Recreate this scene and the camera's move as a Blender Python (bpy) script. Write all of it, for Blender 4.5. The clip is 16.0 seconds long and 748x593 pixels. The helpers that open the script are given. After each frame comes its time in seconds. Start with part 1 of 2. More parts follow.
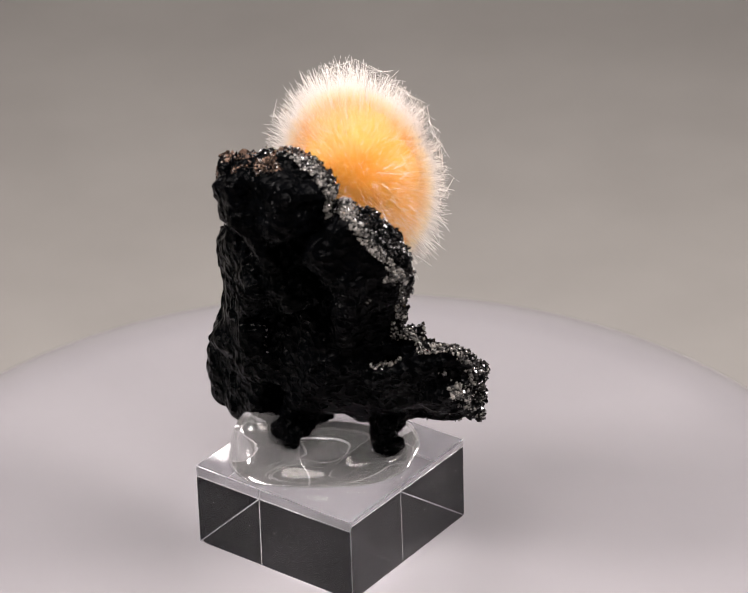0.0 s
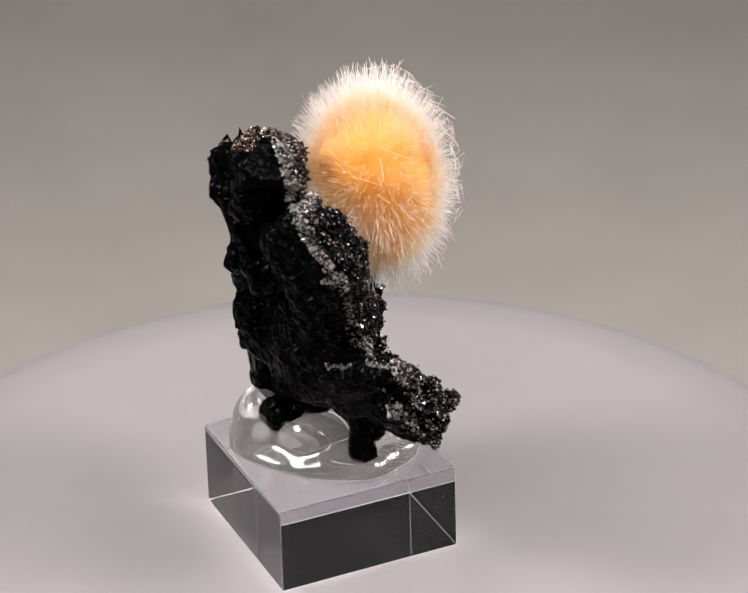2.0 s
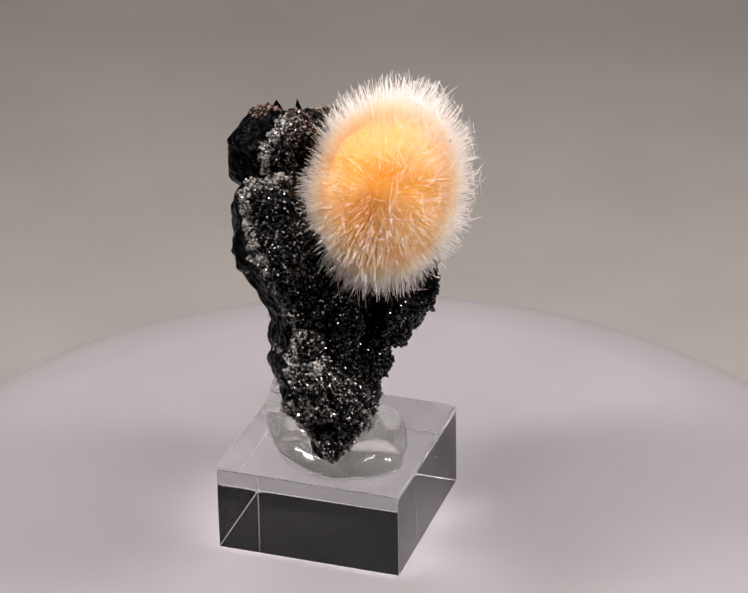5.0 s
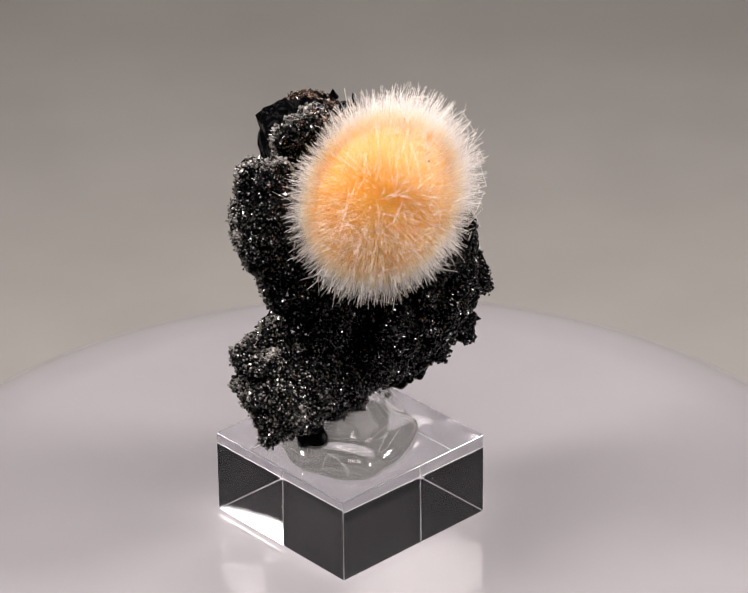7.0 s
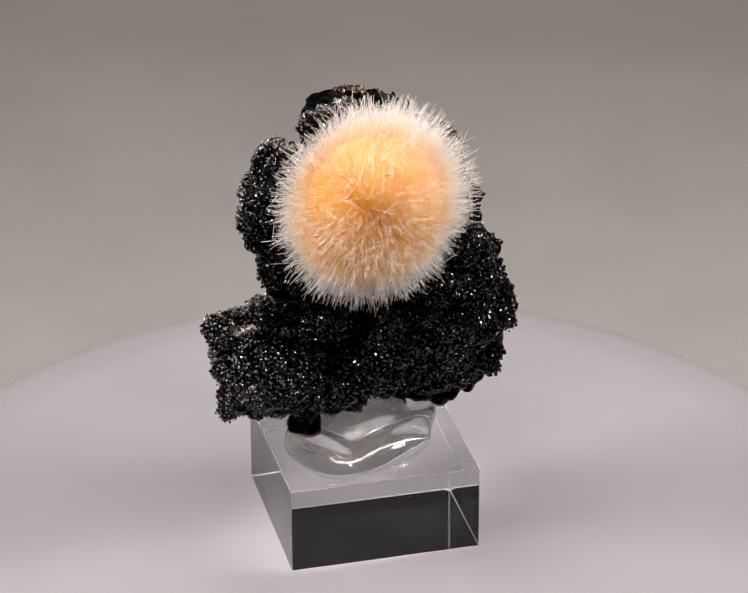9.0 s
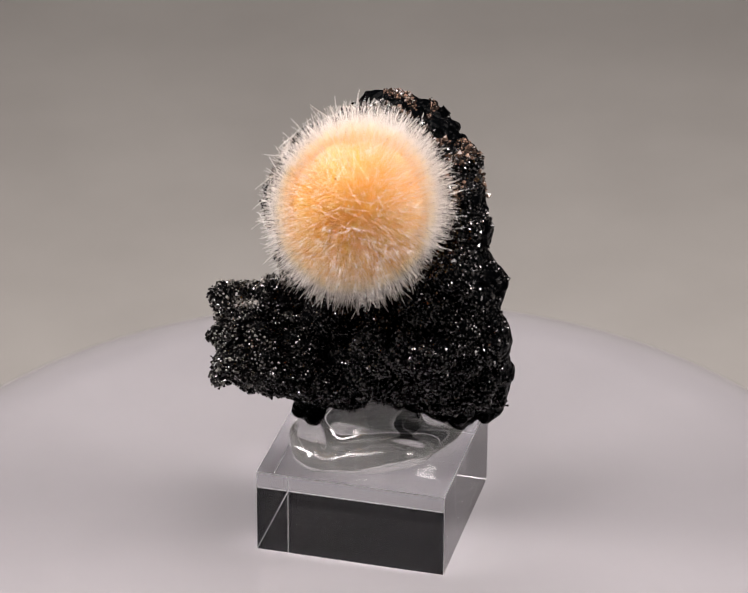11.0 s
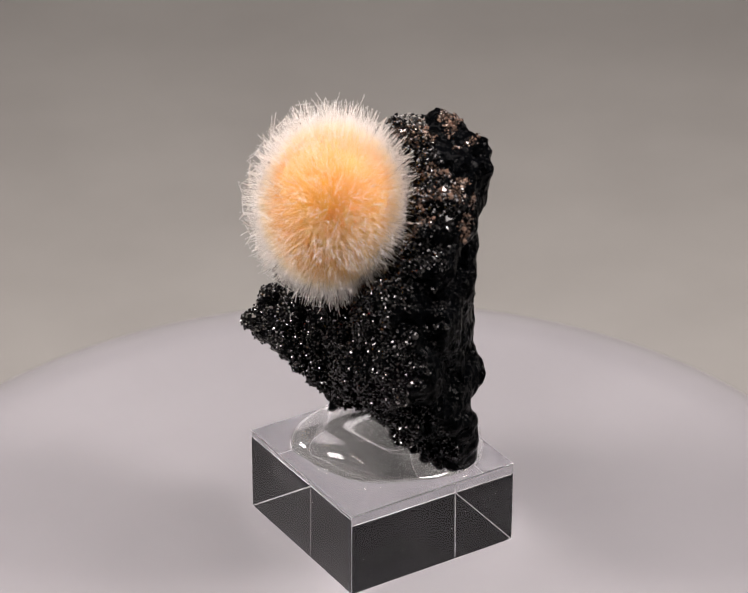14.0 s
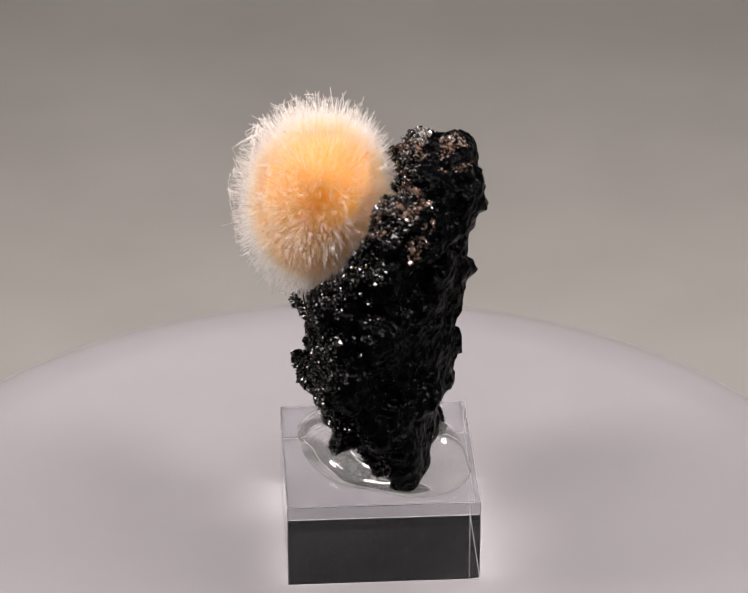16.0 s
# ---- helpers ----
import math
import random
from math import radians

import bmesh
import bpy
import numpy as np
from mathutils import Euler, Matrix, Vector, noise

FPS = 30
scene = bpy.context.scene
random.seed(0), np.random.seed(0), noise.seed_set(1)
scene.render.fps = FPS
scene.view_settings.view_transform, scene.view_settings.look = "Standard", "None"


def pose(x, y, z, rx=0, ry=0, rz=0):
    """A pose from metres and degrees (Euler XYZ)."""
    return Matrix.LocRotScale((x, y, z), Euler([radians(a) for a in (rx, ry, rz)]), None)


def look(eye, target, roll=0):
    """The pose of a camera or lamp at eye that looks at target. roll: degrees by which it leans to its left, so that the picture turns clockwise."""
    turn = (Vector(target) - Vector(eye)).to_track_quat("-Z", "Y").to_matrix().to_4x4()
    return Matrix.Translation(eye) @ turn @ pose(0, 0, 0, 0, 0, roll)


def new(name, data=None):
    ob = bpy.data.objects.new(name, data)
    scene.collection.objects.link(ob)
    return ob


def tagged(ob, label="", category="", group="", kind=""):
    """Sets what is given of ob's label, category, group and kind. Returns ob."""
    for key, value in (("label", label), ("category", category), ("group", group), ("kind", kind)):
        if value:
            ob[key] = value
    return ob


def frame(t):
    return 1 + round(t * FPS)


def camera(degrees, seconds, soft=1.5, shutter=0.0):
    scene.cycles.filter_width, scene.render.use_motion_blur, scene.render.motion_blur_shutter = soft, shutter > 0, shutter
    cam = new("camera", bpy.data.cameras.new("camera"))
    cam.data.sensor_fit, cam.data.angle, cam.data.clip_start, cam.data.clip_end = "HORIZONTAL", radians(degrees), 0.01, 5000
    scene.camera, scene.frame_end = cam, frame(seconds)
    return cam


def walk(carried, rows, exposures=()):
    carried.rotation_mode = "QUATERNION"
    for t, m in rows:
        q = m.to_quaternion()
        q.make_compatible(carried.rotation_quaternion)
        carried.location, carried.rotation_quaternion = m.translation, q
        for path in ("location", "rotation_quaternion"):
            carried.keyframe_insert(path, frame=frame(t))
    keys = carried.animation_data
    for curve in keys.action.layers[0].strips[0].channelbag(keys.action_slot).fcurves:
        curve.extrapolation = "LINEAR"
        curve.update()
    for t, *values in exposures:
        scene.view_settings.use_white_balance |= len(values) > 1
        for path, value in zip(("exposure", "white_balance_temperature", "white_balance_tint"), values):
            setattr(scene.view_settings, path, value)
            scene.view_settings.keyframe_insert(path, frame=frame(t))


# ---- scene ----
cam = camera(12.26, 16.0, 0.95)
EYE, PITCH, YAW = Vector((0.0, -0.4725, 0.3007)), 28.734, 0.4035
AIM = EYE + Vector((math.sin(radians(YAW)) * math.cos(radians(PITCH)), math.cos(radians(YAW)) * math.cos(radians(PITCH)), -math.sin(radians(PITCH))))
walk(cam, [(0.0, look(EYE, AIM, -0.70)), (16.0, look(EYE, AIM, -0.70))], [(0.0, 0.08), (1.0, 0.06), (3.0, 0.0), (16.0, 0.0)])
cam.data.dof.use_dof, cam.data.dof.focus_distance, cam.data.dof.aperture_fstop = True, 0.545, 31

# ---- light ----
world = bpy.data.worlds.new("dark_room")
scene.world = world
world.use_nodes = True
world.node_tree.nodes["Background"].inputs["Color"].default_value = (0.66, 0.74, 1.0, 1)
world.node_tree.nodes["Background"].inputs["Strength"].default_value = 0.004


def area_lamp(name, eye, target, size, watts, colour=(1, 1, 1), shape="DISK"):
    data = bpy.data.lights.new(name, "AREA")
    data.shape, data.size, data.energy, data.color = shape, size, watts, colour
    lamp = new(name, data)
    lamp.matrix_world = look(eye, target)
    return lamp


# one lamp on either side of the turntable, and a soft light above it
area_lamp("side_lamp_east", (0.321, -0.038, 0.2792), (0.0, 0.0, 0.01), 0.13, 1.6, (1.0, 0.91, 0.885))
area_lamp("side_lamp_west", (-0.316, -0.030, 0.286), (0.0, 0.0, 0.01), 0.13, 1.6, (1.0, 0.91, 0.885))
area_lamp("overhead_lamp", (0.0, -0.02, 0.27), (0.0, 0.0, 0.0), 0.22, 0.85, (1.0, 0.91, 0.89))


# ---- materials ----
def material(name, colour=(0.8, 0.8, 0.8), rough=0.5, metal=0.0, ior=1.5, glass=0.0, sss=0.0):
    m = bpy.data.materials.new(name)
    m.use_nodes = True
    b = m.node_tree.nodes["Principled BSDF"]
    b.inputs["Base Color"].default_value = (*colour, 1)
    b.inputs["Roughness"].default_value = rough
    b.inputs["Metallic"].default_value = metal
    b.inputs["IOR"].default_value = ior
    b.inputs["Transmission Weight"].default_value = glass
    b.inputs["Subsurface Weight"].default_value = sss
    return m


def node(m, kind, **inputs):
    n = m.node_tree.nodes.new(kind)
    for k, v in inputs.items():
        n.inputs[k.replace("_", " ")].default_value = v
    return n


def wire(m, a, out, b, inp):
    m.node_tree.links.new(a.outputs[out], b.inputs[inp])


def mottle(m, c1, c2, scale, detail=6.0, lo=0.35, hi=0.65, bump=0.0, distance=0.0005, bump_scale=None):
    """Two colours mixed by noise in object space, and a fine relief."""
    b = m.node_tree.nodes["Principled BSDF"]
    tc = node(m, "ShaderNodeTexCoord")
    n = node(m, "ShaderNodeTexNoise", Scale=scale, Detail=detail)
    wire(m, tc, "Object", n, "Vector")
    r = node(m, "ShaderNodeValToRGB")
    r.color_ramp.elements[0].position, r.color_ramp.elements[0].color = lo, (*c1, 1)
    r.color_ramp.elements[1].position, r.color_ramp.elements[1].color = hi, (*c2, 1)
    wire(m, n, "Fac", r, "Fac")
    wire(m, r, "Color", b, "Base Color")
    if bump:
        n2 = node(m, "ShaderNodeTexNoise", Scale=bump_scale or scale * 6, Detail=8.0)
        wire(m, tc, "Object", n2, "Vector")
        bp = node(m, "ShaderNodeBump", Strength=bump, Distance=distance)
        wire(m, n2, "Fac", bp, "Height")
        wire(m, bp, "Normal", b, "Normal")
    return m


PAPER = mottle(material("grey_paper", rough=0.85), (0.224, 0.216, 0.202), (0.242, 0.234, 0.219), 30, bump=0.05, distance=0.0002, bump_scale=900)
DISC = mottle(material("white_plastic", rough=0.05), (0.292, 0.283, 0.297), (0.316, 0.306, 0.321), 22, bump=0.0)
for key, value in (("Subsurface Weight", 0.15), ("Subsurface Scale", 0.002), ("Subsurface Radius", (1.0, 0.95, 0.95)), ("Specular IOR Level", 0.8)):
    DISC.node_tree.nodes["Principled BSDF"].inputs[key].default_value = value
# clear acrylic; its grey tint stands in for the shade beneath the block
ACRYLIC = material("clear_acrylic_shade_tint", (0.63, 0.635, 0.65), 0.0, ior=1.49, glass=1.0)
FROSTED = material("frosted_acrylic_edge", (0.6, 0.6, 0.62), 0.3, ior=1.49, glass=0.75)
FLECK = material("pale_speck", (0.6, 0.6, 0.62), 0.5)
GLUE = material("clear_glue", (0.96, 0.96, 0.95), 0.01, ior=1.45, glass=0.90)
BASALT = mottle(material("black_rock", rough=0.2, ior=1.1), (0.0003, 0.0004, 0.0005), (0.0014, 0.0016, 0.002), 260, bump=0.4, distance=0.0006, bump_scale=700)
BASALT.node_tree.nodes["Principled BSDF"].inputs["Specular IOR Level"].default_value = 0.5



def chipped(m, scale, strength, distance):
    """Adds small chipped facets to a material's relief."""
    b = m.node_tree.nodes["Principled BSDF"]
    old = b.inputs["Normal"].links[0].from_node
    tc = node(m, "ShaderNodeTexCoord")
    v = node(m, "ShaderNodeTexVoronoi", Scale=scale)
    wire(m, tc, "Object", v, "Vector")
    bp = node(m, "ShaderNodeBump", Strength=strength, Distance=distance)
    wire(m, v, "Distance", bp, "Height")
    wire(m, old, "Normal", bp, "Normal")
    wire(m, bp, "Normal", b, "Normal")


chipped(BASALT, 700, 0.9, 0.0006)


def crystal(name, dark, light, glass=0.35, start=0.40):
    """Crystal points, each with a tone of its own between two colours."""
    m = material(name, rough=0.05, ior=1.6, glass=glass)
    g = node(m, "ShaderNodeNewGeometry")
    r = node(m, "ShaderNodeValToRGB")
    r.color_ramp.elements[0].color, r.color_ramp.elements[1].color = (*dark, 1), (*light, 1)
    r.color_ramp.elements[0].position = start
    wire(m, g, "Random Per Island", r, "Fac")
    wire(m, r, "Color", m.node_tree.nodes["Principled BSDF"], "Base Color")
    return m


DRUSE = crystal("smoky_crystal", (0.002, 0.002, 0.0024), (0.030, 0.028, 0.027), 0.0)
PALE = crystal("pale_crystal", (0.05, 0.05, 0.05), (0.55, 0.52, 0.48), 0.4, 0.15)
CLEAR = crystal("clear_crystal", (0.06, 0.06, 0.06), (0.34, 0.33, 0.32), 0.6)
BROWN = crystal("brown_crystal", (0.06, 0.04, 0.03), (0.34, 0.22, 0.165))

# the needle ball: its middle, axes and half lengths
BALL = np.array((0.0011, 0.0055, 0.0603))
AXES = np.array(((0.836, 0.545, 0.060), (-0.430, 0.720, -0.545), (-0.340, 0.430, 0.836)))
RADII = np.array((0.0136, 0.0153, 0.0178))
SEED = BALL - AXES[0] * 0.0002 - AXES[2] * 0.0008


def needle_material(name, zones, clear):
    """Amber towards the place from which the needles grew, white at their tips."""
    m = material(name, rough=0.22, ior=1.5)
    nt = m.node_tree
    b = nt.nodes["Principled BSDF"]
    tc = node(m, "ShaderNodeTexCoord")
    mp = node(m, "ShaderNodeMapping")
    mp.vector_type = "TEXTURE"
    mp.inputs["Location"].default_value = SEED
    mp.inputs["Rotation"].default_value = Matrix(AXES).transposed().to_euler()
    mp.inputs["Scale"].default_value = RADII
    wire(m, tc, "Object", mp, "Vector")
    ln = node(m, "ShaderNodeVectorMath")
    ln.operation = "LENGTH"
    wire(m, mp, "Vector", ln, 0)
    r = node(m, "ShaderNodeValToRGB")
    while len(r.color_ramp.elements) < len(zones):
        r.color_ramp.elements.new(0.5)
    for e, (at, colour) in zip(r.color_ramp.elements, zones):
        e.position, e.color = at, (*colour, 1)
    wire(m, ln, "Value", r, "Fac")
    wire(m, r, "Color", b, "Base Color")
    tr = node(m, "ShaderNodeBsdfTranslucent")
    wire(m, r, "Color", tr, "Color")
    mix = node(m, "ShaderNodeMixShader", Fac=clear)
    wire(m, b, "BSDF", mix, 1)
    wire(m, tr, "BSDF", mix, 2)
    wire(m, mix, "Shader", nt.nodes["Material Output"], "Surface")
    return m


ZONES = ((0.58, (0.89, 0.48, 0.035)), (0.69, (0.95, 0.65, 0.17)), (0.765, (0.97, 0.86, 0.58)), (0.83, (0.97, 0.97, 0.96)))
CORE = needle_material("amber_core", ((0.52, (0.54, 0.18, 0.006)), (0.62, (0.76, 0.37, 0.035)), (0.71, (0.90, 0.60, 0.20))), 0.0)
for key, value in (("Roughness", 0.9), ("Specular IOR Level", 0.05), ("Subsurface Weight", 1.0), ("Subsurface Scale", 0.003), ("Subsurface Radius", (1.0, 0.6, 0.3))):
    CORE.node_tree.nodes["Principled BSDF"].inputs[key].default_value = value
FUZZ = needle_material("amber_to_white_fibre", ZONES, 0.6)
NEEDLE = needle_material("white_needle", ((0.60, (0.93, 0.72, 0.42)), (0.85, (0.95, 0.94, 0.92))), 0.35)


# ---- tools ----
def part(name, data, mat, parent, label="", kind=""):
    ob = new(name, data)
    data.materials.append(mat)
    ob.parent = parent
    return tagged(ob, label=label, kind=kind)


def mesh_of(name, verts, faces, smooth=False):
    me = bpy.data.meshes.new(name)
    verts, faces = np.asarray(verts, np.float32), np.asarray(faces, np.int32)
    n, k = faces.shape
    me.vertices.add(len(verts))
    me.vertices.foreach_set("co", verts.ravel())
    me.loops.add(n * k)
    me.loops.foreach_set("vertex_index", faces.ravel())
    me.polygons.add(n)
    me.polygons.foreach_set("loop_start", np.arange(0, n * k, k, dtype=np.int32))
    me.polygons.foreach_set("use_smooth", np.full(n, smooth))
    me.update(calc_edges=True)
    me.validate()
    return me


LATTICE = np.random.RandomState(7).rand(32, 32, 32)


def value_noise(p):
    """Smooth noise of -1 to 1 at the points p (n, 3)."""
    i = np.floor(p).astype(int)
    f = p - i
    f = f * f * (3 - 2 * f)
    out = 0.0
    for dx in (0, 1):
        for dy in (0, 1):
            for dz in (0, 1):
                w = np.abs(1 - dx - f[:, 0]) * np.abs(1 - dy - f[:, 1]) * np.abs(1 - dz - f[:, 2])
                out = out + w * LATTICE[(i[:, 0] + dx) % 32, (i[:, 1] + dy) % 32, (i[:, 2] + dz) % 32]
    return 2 * out - 1


def cells(p):
    """Distance from the points p to the nearest of a jittered grid of centres."""
    i = np.floor(p).astype(int)
    best = np.full(len(p), 9.0)
    for dx in (-1, 0, 1):
        for dy in (-1, 0, 1):
            for dz in (-1, 0, 1):
                c = i + (dx, dy, dz)
                k = c % 31
                jitter = np.stack([LATTICE[k[:, 0], k[:, 1], k[:, 2]], LATTICE[k[:, 1], k[:, 2], k[:, 0] + 1], LATTICE[k[:, 2] + 1, k[:, 0], k[:, 1]]], 1)
                best = np.minimum(best, ((c + 0.1 + 0.8 * jitter - p) ** 2).sum(1))
    return np.sqrt(best)


def largest(verts, faces):
    """The largest connected piece of a mesh."""
    lab = np.arange(len(verts))
    while True:
        low = lab[faces].min(1)
        nxt = lab.copy()
        np.minimum.at(nxt, faces.ravel(), np.repeat(low, faces.shape[1]))
        nxt = nxt[nxt]
        if (nxt == lab).all():
            break
        lab = nxt
    keep = lab == np.bincount(lab).argmax()
    index = np.cumsum(keep) - 1
    return verts[keep], index[faces[keep[faces[:, 0]]]]


def skin(field, lo, hi, step):
    """The surface on which field(points) is zero, as vertices and quads (surface nets)."""
    axes = [np.arange(a, b, step) for a, b in zip(lo, hi)]
    shape = tuple(len(a) for a in axes)
    v = np.concatenate([field(np.stack(np.meshgrid([x], axes[1], axes[2], indexing="ij"), -1).reshape(-1, 3)) for x in axes[0]]).reshape(shape)
    ins = v < 0
    cells = tuple(s - 1 for s in shape)
    total, count = np.zeros((*cells, 3)), np.zeros(cells)
    base = np.stack(np.meshgrid(*[np.arange(s) for s in cells], indexing="ij"), -1).astype(float)

    def corner(a, c):
        return a[c[0]:c[0] + cells[0], c[1]:c[1] + cells[1], c[2]:c[2] + cells[2]]

    for ax in range(3):
        for u in (0, 1):
            for w in (0, 1):
                c0 = [u, w]
                c0.insert(ax, 0)
                c1 = list(c0)
                c1[ax] = 1
                a, b = corner(v, c0), corner(v, c1)
                cut = (a < 0) != (b < 0)
                t = np.where(cut, a / np.where(cut, a - b, 1), 0)
                p = base + np.array(c0)
                p[..., ax] += t
                total += np.where(cut[..., None], p, 0)
                count += cut
    on = count > 0
    index = np.full(cells, -1)
    index[on] = np.arange(on.sum())
    verts = total[on] / count[on][:, None] * step + np.array([a[0] for a in axes])
    quads = []
    for ax in range(3):
        o = [k for k in range(3) if k != ax]
        sl0 = [slice(1, -1)] * 3
        sl0[ax] = slice(0, -1)
        sl1 = list(sl0)
        sl1[ax] = slice(1, None)
        a, b = ins[tuple(sl0)], ins[tuple(sl1)]
        for flip, sel in ((False, a & ~b), (True, b & ~a)):
            n = np.argwhere(sel)
            n[:, o[0]] += 1
            n[:, o[1]] += 1
            ring = []
            for du, dv in ((-1, -1), (0, -1), (0, 0), (-1, 0)):
                q = n.copy()
                q[:, o[0]] += du
                q[:, o[1]] += dv
                ring.append(index[q[:, 0], q[:, 1], q[:, 2]])
            ring = np.stack(ring, 1)
            if flip != (ax == 1):
                ring = ring[:, ::-1]
            quads.append(ring)
    return verts, np.concatenate(quads)


def turned(rx, ry, rz):
    return np.array(Euler([radians(a) for a in (rx, ry, rz)]).to_matrix())


def blend(fields, k):
    low = np.min(fields, axis=0)
    return low - np.log(np.exp(-k * (np.array(fields) - low)).sum(0)) / k


# ---- setting ----
def sweep():
    """Paper lying under the turntable and rising behind it."""
    line = [(-1.2, -0.022), (0.24, -0.022)]
    line += [(0.24 + 0.22 * math.sin(radians(a)), -0.022 + 0.22 * (1 - math.cos(radians(a)))) for a in range(4, 61, 4)]
    verts, faces = [], []
    for y, z in line:
        verts += [(-1.2, y, z), (1.2, y, z)]
    for y, z in reversed(line):
        verts += [(-1.2, y, z - 0.002), (1.2, y, z - 0.002)]
    n = len(line) * 2
    for i in range(n):
        j = (i + 1) % n
        faces.append((2 * i, 2 * i + 1, 2 * j + 1, 2 * j))
    me = mesh_of("backdrop", verts, faces, True)
    me.materials.append(PAPER)
    return tagged(new("backdrop", me), "plain warm grey paper curving up behind the turntable", "backdrop", kind="structure")


def lathe(profile, steps=192):
    verts, faces = [], []
    n = len(profile)
    for s in range(steps):
        a = 2 * math.pi * s / steps
        verts += [(r * math.cos(a), r * math.sin(a), z) for r, z in profile]
    for s in range(steps):
        t = (s + 1) % steps
        for i in range(n - 1):
            faces.append((s * n + i, t * n + i, t * n + i + 1, s * n + i + 1))
    return verts, faces


def make_turntable():
    table = tagged(new("turntable"), "round white plastic turntable with a rounded rim", "turntable")
    edge = [(0.0663 + 0.020 * math.cos(radians(a)), -0.009 + 0.009 * math.sin(radians(a))) for a in range(-90, 91, 5)]
    v, f = lathe([(0.0001, -0.018)] + edge + [(0.0001, 0.0)])
    top = part("platter", mesh_of("platter", np.array(v) + (-0.0006, 0.0017, 0), f, True), DISC, table)
    v, f = lathe([(0.0001, -0.0215), (0.050, -0.0215), (0.052, -0.019), (0.052, -0.0178), (0.0001, -0.0178)])
    part("foot", mesh_of("foot", v, f), DISC, table)
    return table


backdrop = sweep()
turntable = make_turntable()

# ---- the mineral ----
specimen = tagged(new("mineral_specimen"), "black rock with amber needle ball glued on clear acrylic block", "mineral")
TOP = 0.0142


def make_block():
    """The block leans a little on the platter."""
    bm = bmesh.new()
    bmesh.ops.create_cube(bm, size=1, matrix=Matrix.Translation((-0.00383, -0.00152, TOP / 2 + 0.0003)) @ Matrix.Rotation(radians(-0.85), 4, "Y") @ Matrix.Rotation(radians(52.83), 4, "Z") @ Matrix.Diagonal((0.030, 0.0304, TOP, 1)))
    bmesh.ops.bevel(bm, geom=bm.edges[:], offset=0.0001, segments=2, affect="EDGES", profile=0.5, material=1)
    me = bpy.data.meshes.new("acrylic_block")
    bm.to_mesh(me)
    bm.free()
    ob = part("acrylic_block", me, ACRYLIC, specimen, "clear polished square acrylic display block")
    ob.visible_shadow = False
    me.materials.append(FROSTED)
    return ob


def make_flecks(block):
    """Tiny scratches and specks on the block's sides."""
    rng = np.random.RandomState(12)
    oct_v = np.array(((1, 0, 0), (-1, 0, 0), (0, 1, 0), (0, -1, 0), (0, 0, 1), (0, 0, -1)), float)
    oct_f = np.array(((0, 2, 4), (2, 1, 4), (1, 3, 4), (3, 0, 4), (2, 0, 5), (1, 2, 5), (3, 1, 5), (0, 3, 5)))
    turn = np.array(Matrix.Rotation(radians(52.83), 3, "Z"))
    verts = []
    for k in range(28):
        a, z = rng.uniform(-0.014, 0.014), rng.uniform(0.0015, 0.0128)
        side = ((0.01502, a), (-0.01502, a), (a, 0.01522), (a, -0.01522))[k % 4]
        size = np.array((0.00006, 0.00006, 0.00006)) * rng.uniform(0.5, 1.5, 3)
        verts.append((oct_v * size + (*side, z)) @ turn.T + (-0.00383, -0.00152, 0.0))
    part("fleck", mesh_of("fleck", np.concatenate(verts), np.concatenate([oct_f + 6 * k for k in range(28)])), FLECK, block, "tiny pale specks and scratches", "stuff")


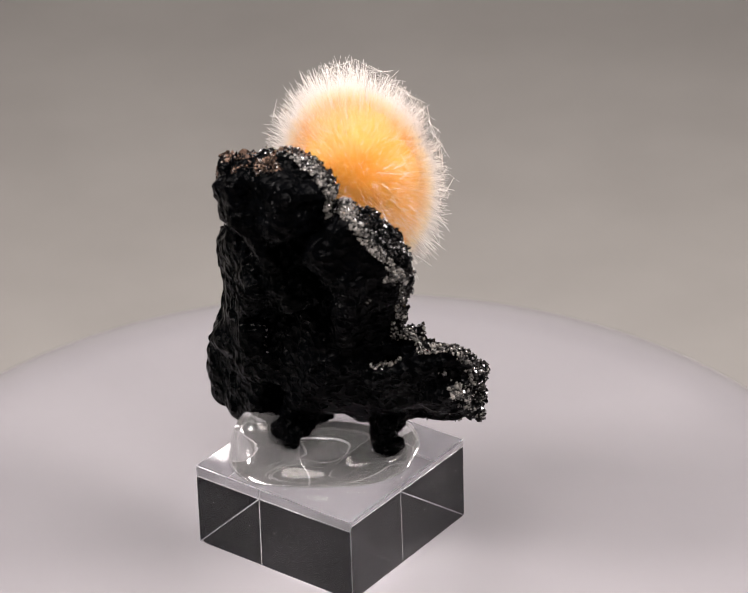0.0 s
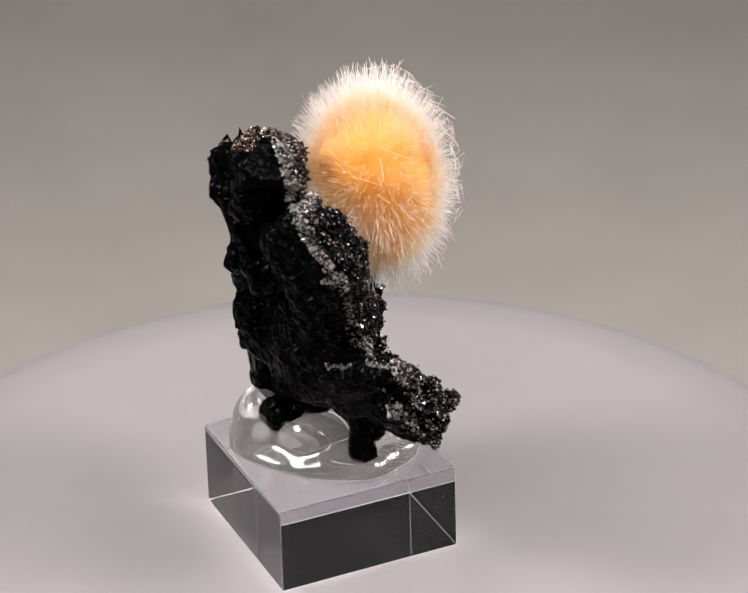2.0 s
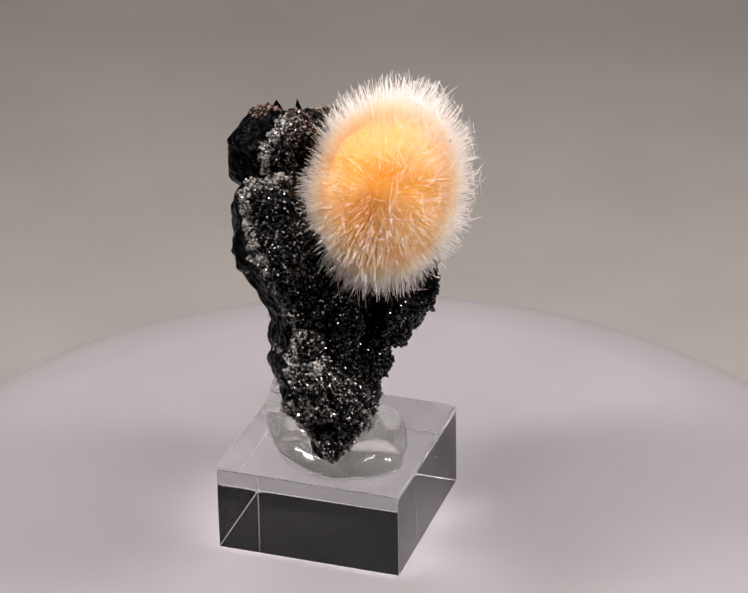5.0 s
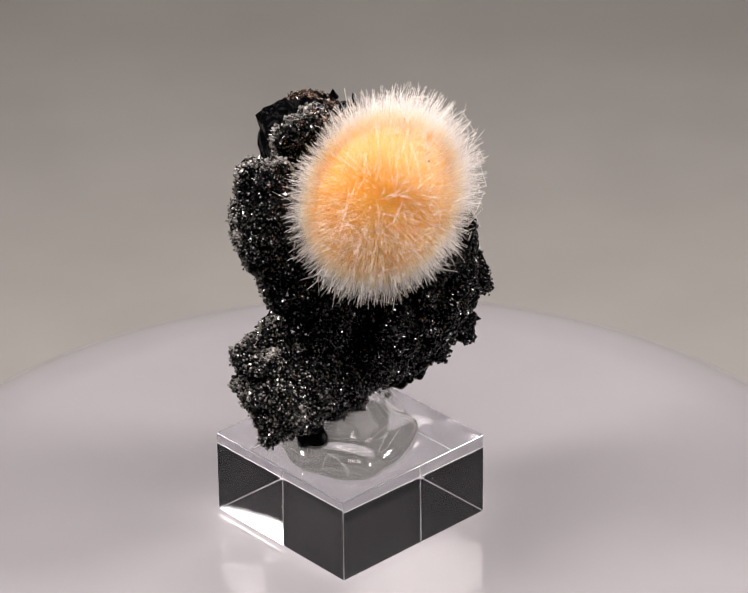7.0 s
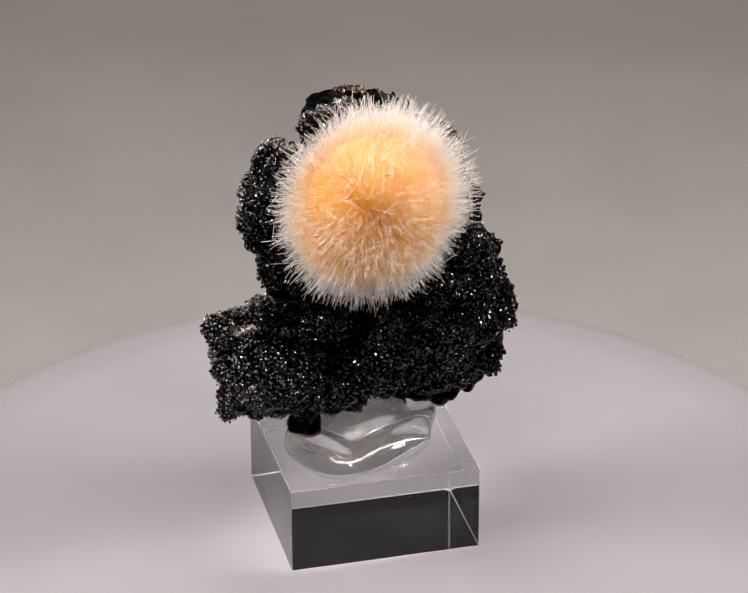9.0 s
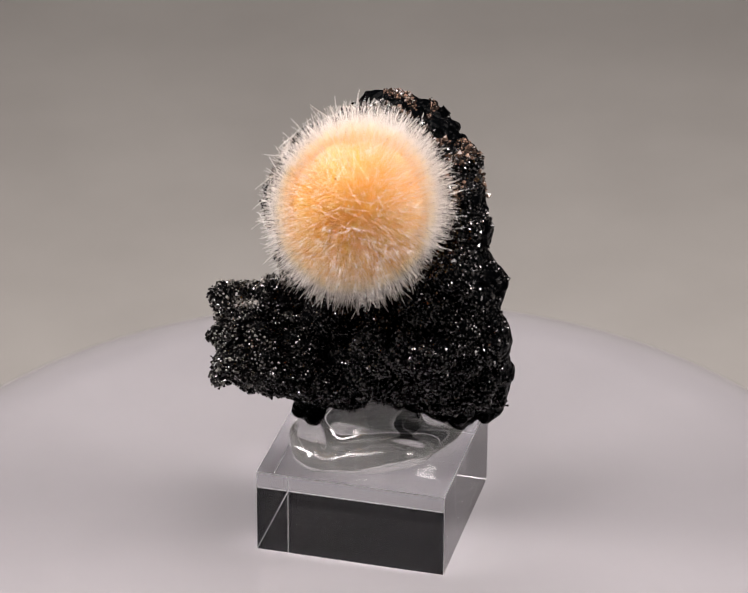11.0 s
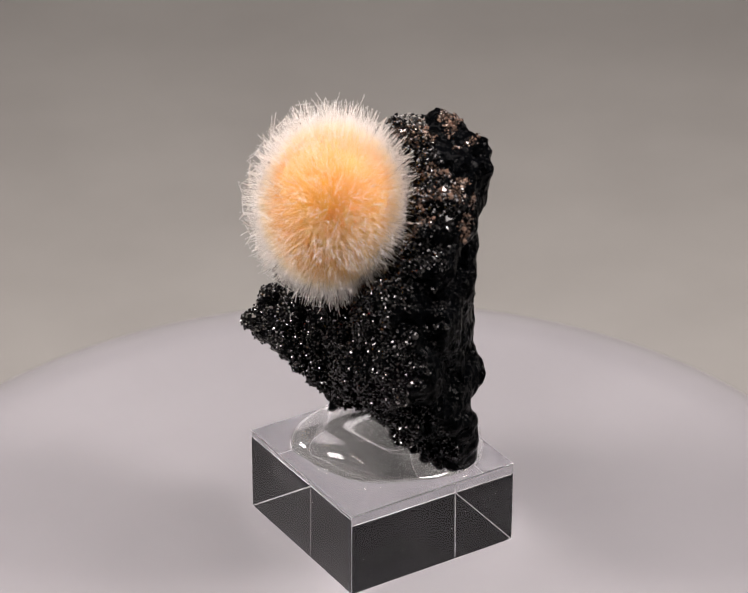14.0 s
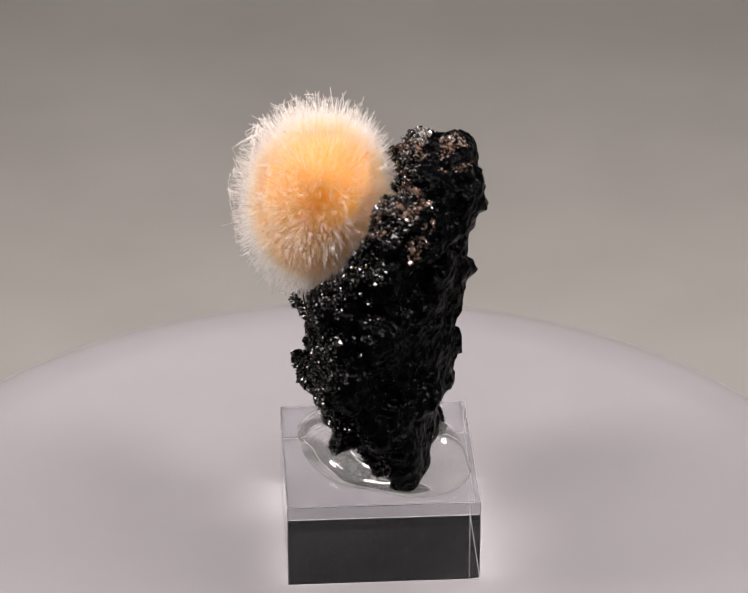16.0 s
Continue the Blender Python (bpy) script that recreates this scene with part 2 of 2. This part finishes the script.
# blocks that make up the rock: centre and half sizes in millimetres, turns in degrees, rounding
CHUNKS = (
    (-11.8, 4.2, 39.4, 7.9, 7.9, 12.4, -24.4, -4.5, 6.4, 4.1),
    (-5.7, -3.4, 36.5, 7.5, 6.2, 8.0, -4.1, -41.2, -36.1, 2.9),
    (2.5, -9.3, 33.9, 9.5, 2.3, 5.4, 10.1, -14.6, -6.2, 1.8),
    (-10.7, -7.6, 57.0, 5.3, 3.6, 11.5, -19.1, -17.7, 27.2, 1.3),
    (-0.0, -13.4, 56.6, 5.6, 4.6, 6.0, 2.5, -44.3, -8.6, 2.6),
    (-12.7, 10.5, 42.4, 4.0, 7.2, 9.5, 16.0, 12.1, 23.8, 3.0),
    (-9.0, -9.8, 63.9, 5.4, 5.0, 5.2, 12.0, 5.5, 39.6, 2.6),
    (-4.9, 1.0, 31.9, 6.8, 3.2, 9.8, -33.7, 15.4, 29.9, 1.3),
    (-17.2, 3.0, 25.5, 2.7, 8.1, 5.7, -7.8, -1.6, 33.5, 2.7),
    (-10.5, -1.4, 48.6, 8.3, 6.2, 6.0, 36.5, -2.8, 20.1, 1.4),
    (8.3, -6.3, 29.7, 10.8, 5.7, 4.3, -46.1, -12.9, -24.8, 1.5),
    (1.4, -9.3, 45.6, 5.4, 4.8, 11.6, 24.8, -1.4, 18.0, 2.3),
    (-15.3, 5.4, 55.4, 3.9, 4.8, 6.5, 31.0, -11.4, 18.9, 3.2),
    (10.5, -12.6, 34.2, 7.9, 1.5, 4.8, 25.1, -17.2, -3.7, 1.5),
    (-13.3, 7.4, 35.5, 6.4, 7.7, 8.6, -20.8, 22.8, -10.3, 2.3),
    (-11.3, 2.3, 24.1, 5.1, 8.3, 3.6, -21.1, -44.5, 72.4, 1.3),
    (-15.1, -3.0, 61.6, 4.4, 7.6, 4.4, -16.1, 2.5, 9.8, 1.3),
    (-2.9, -6.7, 41.3, 2.8, 2.8, 9.6, -41.5, 26.9, 87.9, 1.6),
    (-10.2, -5.5, 21.5, 2.3, 3.0, 3.0, 22.6, 39.3, -22.6, 1.3),
    (-4.8, 11.3, 36.9, 1.6, 1.5, 3.0, -0.7, -5.8, 8.3, 1.5),
    (-15.7, 14.1, 29.0, 1.5, 2.1, 2.0, 0.2, 2.8, 0.3, 1.3),
    (-15.1, -5.6, 37.9, 2.1, 2.2, 3.2, 1.4, -4.5, -1.9, 1.3),
    (-0.1, -4.5, 57.7, 2.9, 1.5, 2.4, 4.2, 4.5, 3.6, 1.3),
    (5.1, -6.0, 21.0, 2.0, 2.2, 4.2, 8.0, 6.0, 20.0, 1.5),
)


def rock_blocks(p):
    parts = []
    for q in CHUNKS:
        d = np.abs((p - q[:3]) @ turned(*q[6:9])) - (np.array(q[3:6]) - q[9])
        parts.append(np.sqrt((np.maximum(d, 0) ** 2).sum(1)) + np.minimum(d.max(1), 0) - q[9])
    return blend(parts, 2.0)


def rock_field(p):
    """Broken, ridged stone behind; rounded crystal-covered knobs towards the ball."""
    p = p * 1000
    d = rock_blocks(p)
    near = np.abs(d) < 3
    if near.any():
        s = p[near]
        facing = np.clip((rock_blocks(s + FRONT * 0.5) - d[near]) / 0.5 * 1.5 + 0.2, 0, 1)
        ridged = 0.6 * value_noise(s / 3.1) + 0.75 * np.abs(value_noise(s / 1.7 + 9)) + 0.25 * value_noise(s / 0.8 + 4) - 0.25
        knobs = 3.7 * cells(s / 3.4) ** 2 + 0.8 * cells(s / 1.3 + 5) ** 2 - 1.2 + 0.4 * value_noise(s / 4.0)
        d[near] += facing * knobs + (1 - facing) * ridged
    return d / 1000


FRONT = np.array((0.77, 0.63, 0.12))


def make_rock():
    v, f = largest(*skin(rock_field, (-0.027, -0.025, 0.0135), (0.028, 0.026, 0.080), 0.0004))
    me = mesh_of("rock", v, f)
    return part("rock", me, BASALT, specimen, "jagged black rock crusted with smoky crystals"), me


def scatter_shards(me, count, size, keep, seed, spread=0.5):
    """Small pointed crystals standing on the faces of me that keep() lets through."""
    rng = np.random.RandomState(seed)
    n = len(me.polygons)
    c, nr = np.empty(n * 3), np.empty(n * 3)
    me.polygons.foreach_get("center", c)
    me.polygons.foreach_get("normal", nr)
    c, nr = c.reshape(-1, 3), nr.reshape(-1, 3)
    ids = np.where(keep(c, nr))[0]
    ids = rng.choice(ids, count)
    c, nr = c[ids] + rng.normal(0, 0.00015, (count, 3)), nr[ids] + rng.normal(0, 0.55, (count, 3))
    nr /= np.linalg.norm(nr, axis=1)[:, None]
    s = size * np.exp(rng.normal(0, spread, count))[:, None]
    u = np.cross(nr, rng.normal(0, 1, (count, 3)))
    u /= np.linalg.norm(u, axis=1)[:, None]
    w = np.cross(nr, u)
    rings = [c - nr * s * 0.5]
    for a in (0, 72, 144, 216, 288):
        rings.append(c + (u * math.cos(radians(a)) + w * math.sin(radians(a))) * s * 0.55 + nr * s * 0.35)
    rings.append(c + nr * s * rng.uniform(0.7, 1.1, (count, 1)))
    verts = np.stack(rings, 1).reshape(-1, 3)
    k = np.arange(count)[:, None] * 7
    faces = []
    for i in range(5):
        j = (i + 1) % 5
        faces += [np.concatenate([k, k + 1 + j, k + 1 + i], 1), np.concatenate([k + 6, k + 1 + i, k + 1 + j], 1)]
    return verts, np.concatenate(faces)


def ball_point(dirs, reach):
    """Points of the ball's ellipsoid in unit directions, at a share of its radius."""
    return BALL + (dirs * RADII * reach) @ AXES


def unit(v):
    return v / np.linalg.norm(v, axis=1)[:, None]


def core_field(p):
    """Two swollen lobes with a shallow waist between them."""
    q = (p - SEED) @ AXES.T
    d = (np.linalg.norm(q / RADII, axis=1) - 0.648) * 14.5
    return (d + 0.35 * np.exp(-((q[:, 2] * 1000 - 2.0) / 2.0) ** 2) + 0.4 * value_noise(p * 1000 / 5.0) + 0.1 * value_noise(p * 1000 / 1.1)) / 1000


def make_ball():
    ball = new("needle_ball")
    ball.parent = specimen
    tagged(ball, "spherical spray of white needles with an amber core")
    lo = BALL - 0.019
    v, f = skin(core_field, lo, lo + 0.038, 0.0006)
    part("core", mesh_of("core", v, f, True), CORE, ball, "soft amber orange core")
    rng = np.random.RandomState(5)

    def spray(name, n, low, high, radius, stray, label, mat, seed, root=0.45, taper=0.9):
        rng = np.random.RandomState(seed)
        d = unit(rng.normal(0, 1, (n, 3)))
        reach = rng.uniform(low, high, n) + 0.035 * value_noise(d * 2.6 + 11) - 0.045 * np.exp(-((d[:, 2] - 0.12) / 0.15) ** 2)
        b = ball_point(unit(d + rng.normal(0, stray, (n, 3))), reach[:, None])
        a = SEED + (ball_point(d, reach[:, None]) - SEED) * root
        return part(name, needle_mesh(name, a, b, radius, taper), mat, ball, label, "stuff")

    spray("fuzz", 76000, 0.80, 0.955, 0.0000043, 0.035, "dense fine fibres, amber turning white", FUZZ, 5, taper=0.66)
    spray("down", 21000, 0.85, 0.955, 0.0000046, 0.012, "fine white outer fibres", FUZZ, 8, 0.84, taper=0.6)
    spray("fringe", 2600, 0.92, 1.02, 0.000028, 0.022, "fine glassy white needles", NEEDLE, 6, 0.88)
    spray("stray_spray", 130, 0.98, 1.11, 0.000036, 0.08, "long stray glassy needles", NEEDLE, 7, 0.82)
    # loose needles lying across the surface, most of them on the side away from the rock
    n = 140
    d = unit(rng.normal(0, 0.68, (n, 3)) + (0.75, -0.1, 0.35))
    c = ball_point(d, rng.uniform(0.92, 1.0, (n, 1)))
    t = unit(np.cross(d, rng.normal(0, 1, (n, 3))) + 0.25 * d) @ AXES
    h = rng.uniform(0.0007, 0.0026, (n, 1))
    part("loose_spray", needle_mesh("loose_spray", c - t * h, c + t * h, 0.000036), NEEDLE, ball, "loose glassy needles lying across the ball", "stuff")
    # dark grains caught in the needles
    n = 16
    c = ball_point(unit(rng.normal(0, 1, (n, 3)) + (0.6, 0, 0)), np.full((n, 1), 0.93))
    oct_v = np.array(((1, 0, 0), (-1, 0, 0), (0, 1, 0), (0, -1, 0), (0, 0, 1), (0, 0, -1))) * 0.00013
    oct_f = np.array(((0, 2, 4), (2, 1, 4), (1, 3, 4), (3, 0, 4), (2, 0, 5), (1, 2, 5), (3, 1, 5), (0, 3, 5)))
    v = np.concatenate([p + oct_v * k for p, k in zip(c, rng.uniform(0.6, 1.3, n))])
    part("grit", mesh_of("grit", v, np.concatenate([oct_f + 6 * k for k in range(n)])), BASALT, ball, "tiny black rock grains", "stuff")
    return ball


def needle_mesh(name, a, b, radius, taper=0.9):
    """Tapered three-sided needles from the points a to the points b."""
    n = len(a)
    axis = unit(b - a)
    u = unit(np.cross(axis, np.random.RandomState(3).normal(0, 1, (n, 3))))
    w = np.cross(axis, u)
    r = np.broadcast_to(radius, (n,))[:, None]
    rows = [a + (u * math.cos(radians(g)) + w * math.sin(radians(g))) * r for g in (0, 120, 240)]
    rows += [a + (b - a) * taper + (u * math.cos(radians(g)) + w * math.sin(radians(g))) * r * 0.8 for g in (0, 120, 240)]
    rows.append(b)
    m = len(rows)
    verts = np.stack(rows, 1).reshape(-1, 3)
    k = np.arange(n)[:, None] * m
    faces = []
    for i in range(3):
        j = (i + 1) % 3
        faces += [np.concatenate([k + i, k + j, k + 3 + j], 1), np.concatenate([k + i, k + 3 + j, k + 3 + i], 1)]
        faces.append(np.concatenate([k + m - 4 + i, k + m - 4 + j, k + m - 1], 1))
    return mesh_of(name, verts, np.concatenate(faces))


def glue_field(p):
    p = p * 1000
    parts = []
    for x, y, z, rx, ry, rz, turn in GLUE_LUMPS:
        q = (p - (x, y, z)) @ turned(0, 0, turn) / (rx, ry, rz)
        parts.append((np.linalg.norm(q, axis=1) - 1) * min(rx, ry, rz))
    d = blend(parts, 1.1) + 0.12 * value_noise(p / 5.0) + 0.25
    return np.maximum(d, 13.9 - p[:, 2]) / 1000


GLUE_LUMPS = ((-5.5, -2.0, 14.5, 14.2, 10.5, 3.0, 10), (-14.3, -3.5, 17.3, 5.3, 6.0, 6.6, 0), (-5.0, -3.0, 18.0, 8.0, 6.0, 4.5, 0), (7.0, -0.5, 15.5, 2.6, 4.6, 2.6, -10), (3.0, -8.0, 15.6, 5.0, 2.6, 2.6, 25), (-1.0, 6.0, 15.5, 6.0, 2.6, 2.6, -15), (-3.0, -1.0, 17.5, 7.0, 6.0, 3.6, 0))


def make_glue():
    v, f = skin(glue_field, (-0.024, -0.017, 0.0130), (0.014, 0.014, 0.030), 0.00035)
    ob = part("glue", mesh_of("glue", v, f, True), GLUE, specimen, "clear glassy blob of glue")
    ob.visible_shadow = False
    return ob


make_flecks(make_block())
rock, rock_mesh = make_rock()


def brown_zone(c):
    return (np.linalg.norm((c - (-0.0150, 0.0040, 0.0620)) / (0.006, 0.006, 0.008), axis=1) < 1) | (np.linalg.norm((c - (-0.0115, -0.007, 0.0695)) / (0.008, 0.005, 0.003), axis=1) < 1)


def fronting(c):
    """How far the stone's broad faces at the points c turn towards the ball's side, -1 to 1."""
    return (rock_blocks(c * 1000 + FRONT * 0.5) - rock_blocks(c * 1000)) / 0.5


def crusted(c, nr):
    front = fronting(c)
    broad = front + 0.2 * nr @ FRONT + 0.25 * value_noise(c * 1000 / 3.0) > 0.40
    ledge = (nr[:, 2] > 0.4) & ((c - BALL) @ FRONT > -0.0150) & (front > -0.1)
    return (broad | ledge) & (c[:, 2] > 0.0225)


def silver_edge(c, nr):
    front = fronting(c) + 0.15 * value_noise(c * 1000 / 2.0)
    return (front > -0.22) & (front < 0.36) & (nr[:, 2] > -0.3) & (c[:, 1] < -0.004) & ((c - BALL) @ FRONT > -0.0150) & (c[:, 2] > 0.026)


v, f = scatter_shards(rock_mesh, 30000, 0.00034, crusted, 21, 0.32)
part("crystal_crust", mesh_of("crystal_crust", v, f), DRUSE, rock, "sparkling smoky grey crystal crust", "stuff")
v, f = scatter_shards(rock_mesh, 2600, 0.00022, lambda c, nr: brown_zone(c) & (value_noise(c * 450) > 0.05) & (nr @ FRONT > -0.7), 22)
part("brown_crust", mesh_of("brown_crust", v, f), BROWN, rock, "rusty brown crystal patches", "stuff")
v, f = scatter_shards(rock_mesh, 1300, 0.00027, lambda c, nr: (c[:, 0] + 0.003 * value_noise(c * 400) > 0.0125) & (nr @ FRONT > -0.1) & (c[:, 2] < 0.045), 23, 0.35)
part("pale_crust", mesh_of("pale_crust", v, f), PALE, rock, "pale translucent grey crystals along the tip", "stuff")

v, f = scatter_shards(rock_mesh, 5200, 0.00028, silver_edge, 24, 0.4)
part("crest_crust", mesh_of("crest_crust", v, f), PALE, rock, "pale glittering crystals along the crest", "stuff")

v, f = scatter_shards(rock_mesh, 1500, 0.00025, crusted, 25, 0.3)
part("glint_crust", mesh_of("glint_crust", v, f), CLEAR, rock, "scattered clear glinting crystal points", "stuff")


def make_flakes():
    """Pointed black splinters on the crest."""
    rng = np.random.RandomState(9)
    for x, y, z, h in ((-17.6, -2.6, 65.6, 2.6), (-17.4, 2.0, 63.8, 2.4), (-18.2, -6.0, 66.8, 1.6), (-14.5, -6.8, 67.6, 1.6)):
        base = np.array((x, y, z)) / 1000
        ring = [base + np.array((math.cos(a), math.sin(a), 0)) * rng.uniform(0.0006, 0.0012) for a in np.arange(6) * math.pi / 3]
        tip = base + np.array((rng.uniform(-0.4, 0.4), rng.uniform(-0.4, 0.4), h)) / 1000
        faces = [(k, (k + 1) % 6, 6) for k in range(6)]
        part("flake", mesh_of("flake", ring + [tip], faces), BASALT, rock)


make_flakes()
make_ball()
make_glue()


def motions():
    """The turntable and what stands on it turn clockwise at an even pace."""
    rows = [(k * 0.2, pose(0, 0, 0, 0, 0, -14.388 * k * 0.2)) for k in range(81)]
    walk(turntable, rows)
    walk(specimen, rows)


motions()
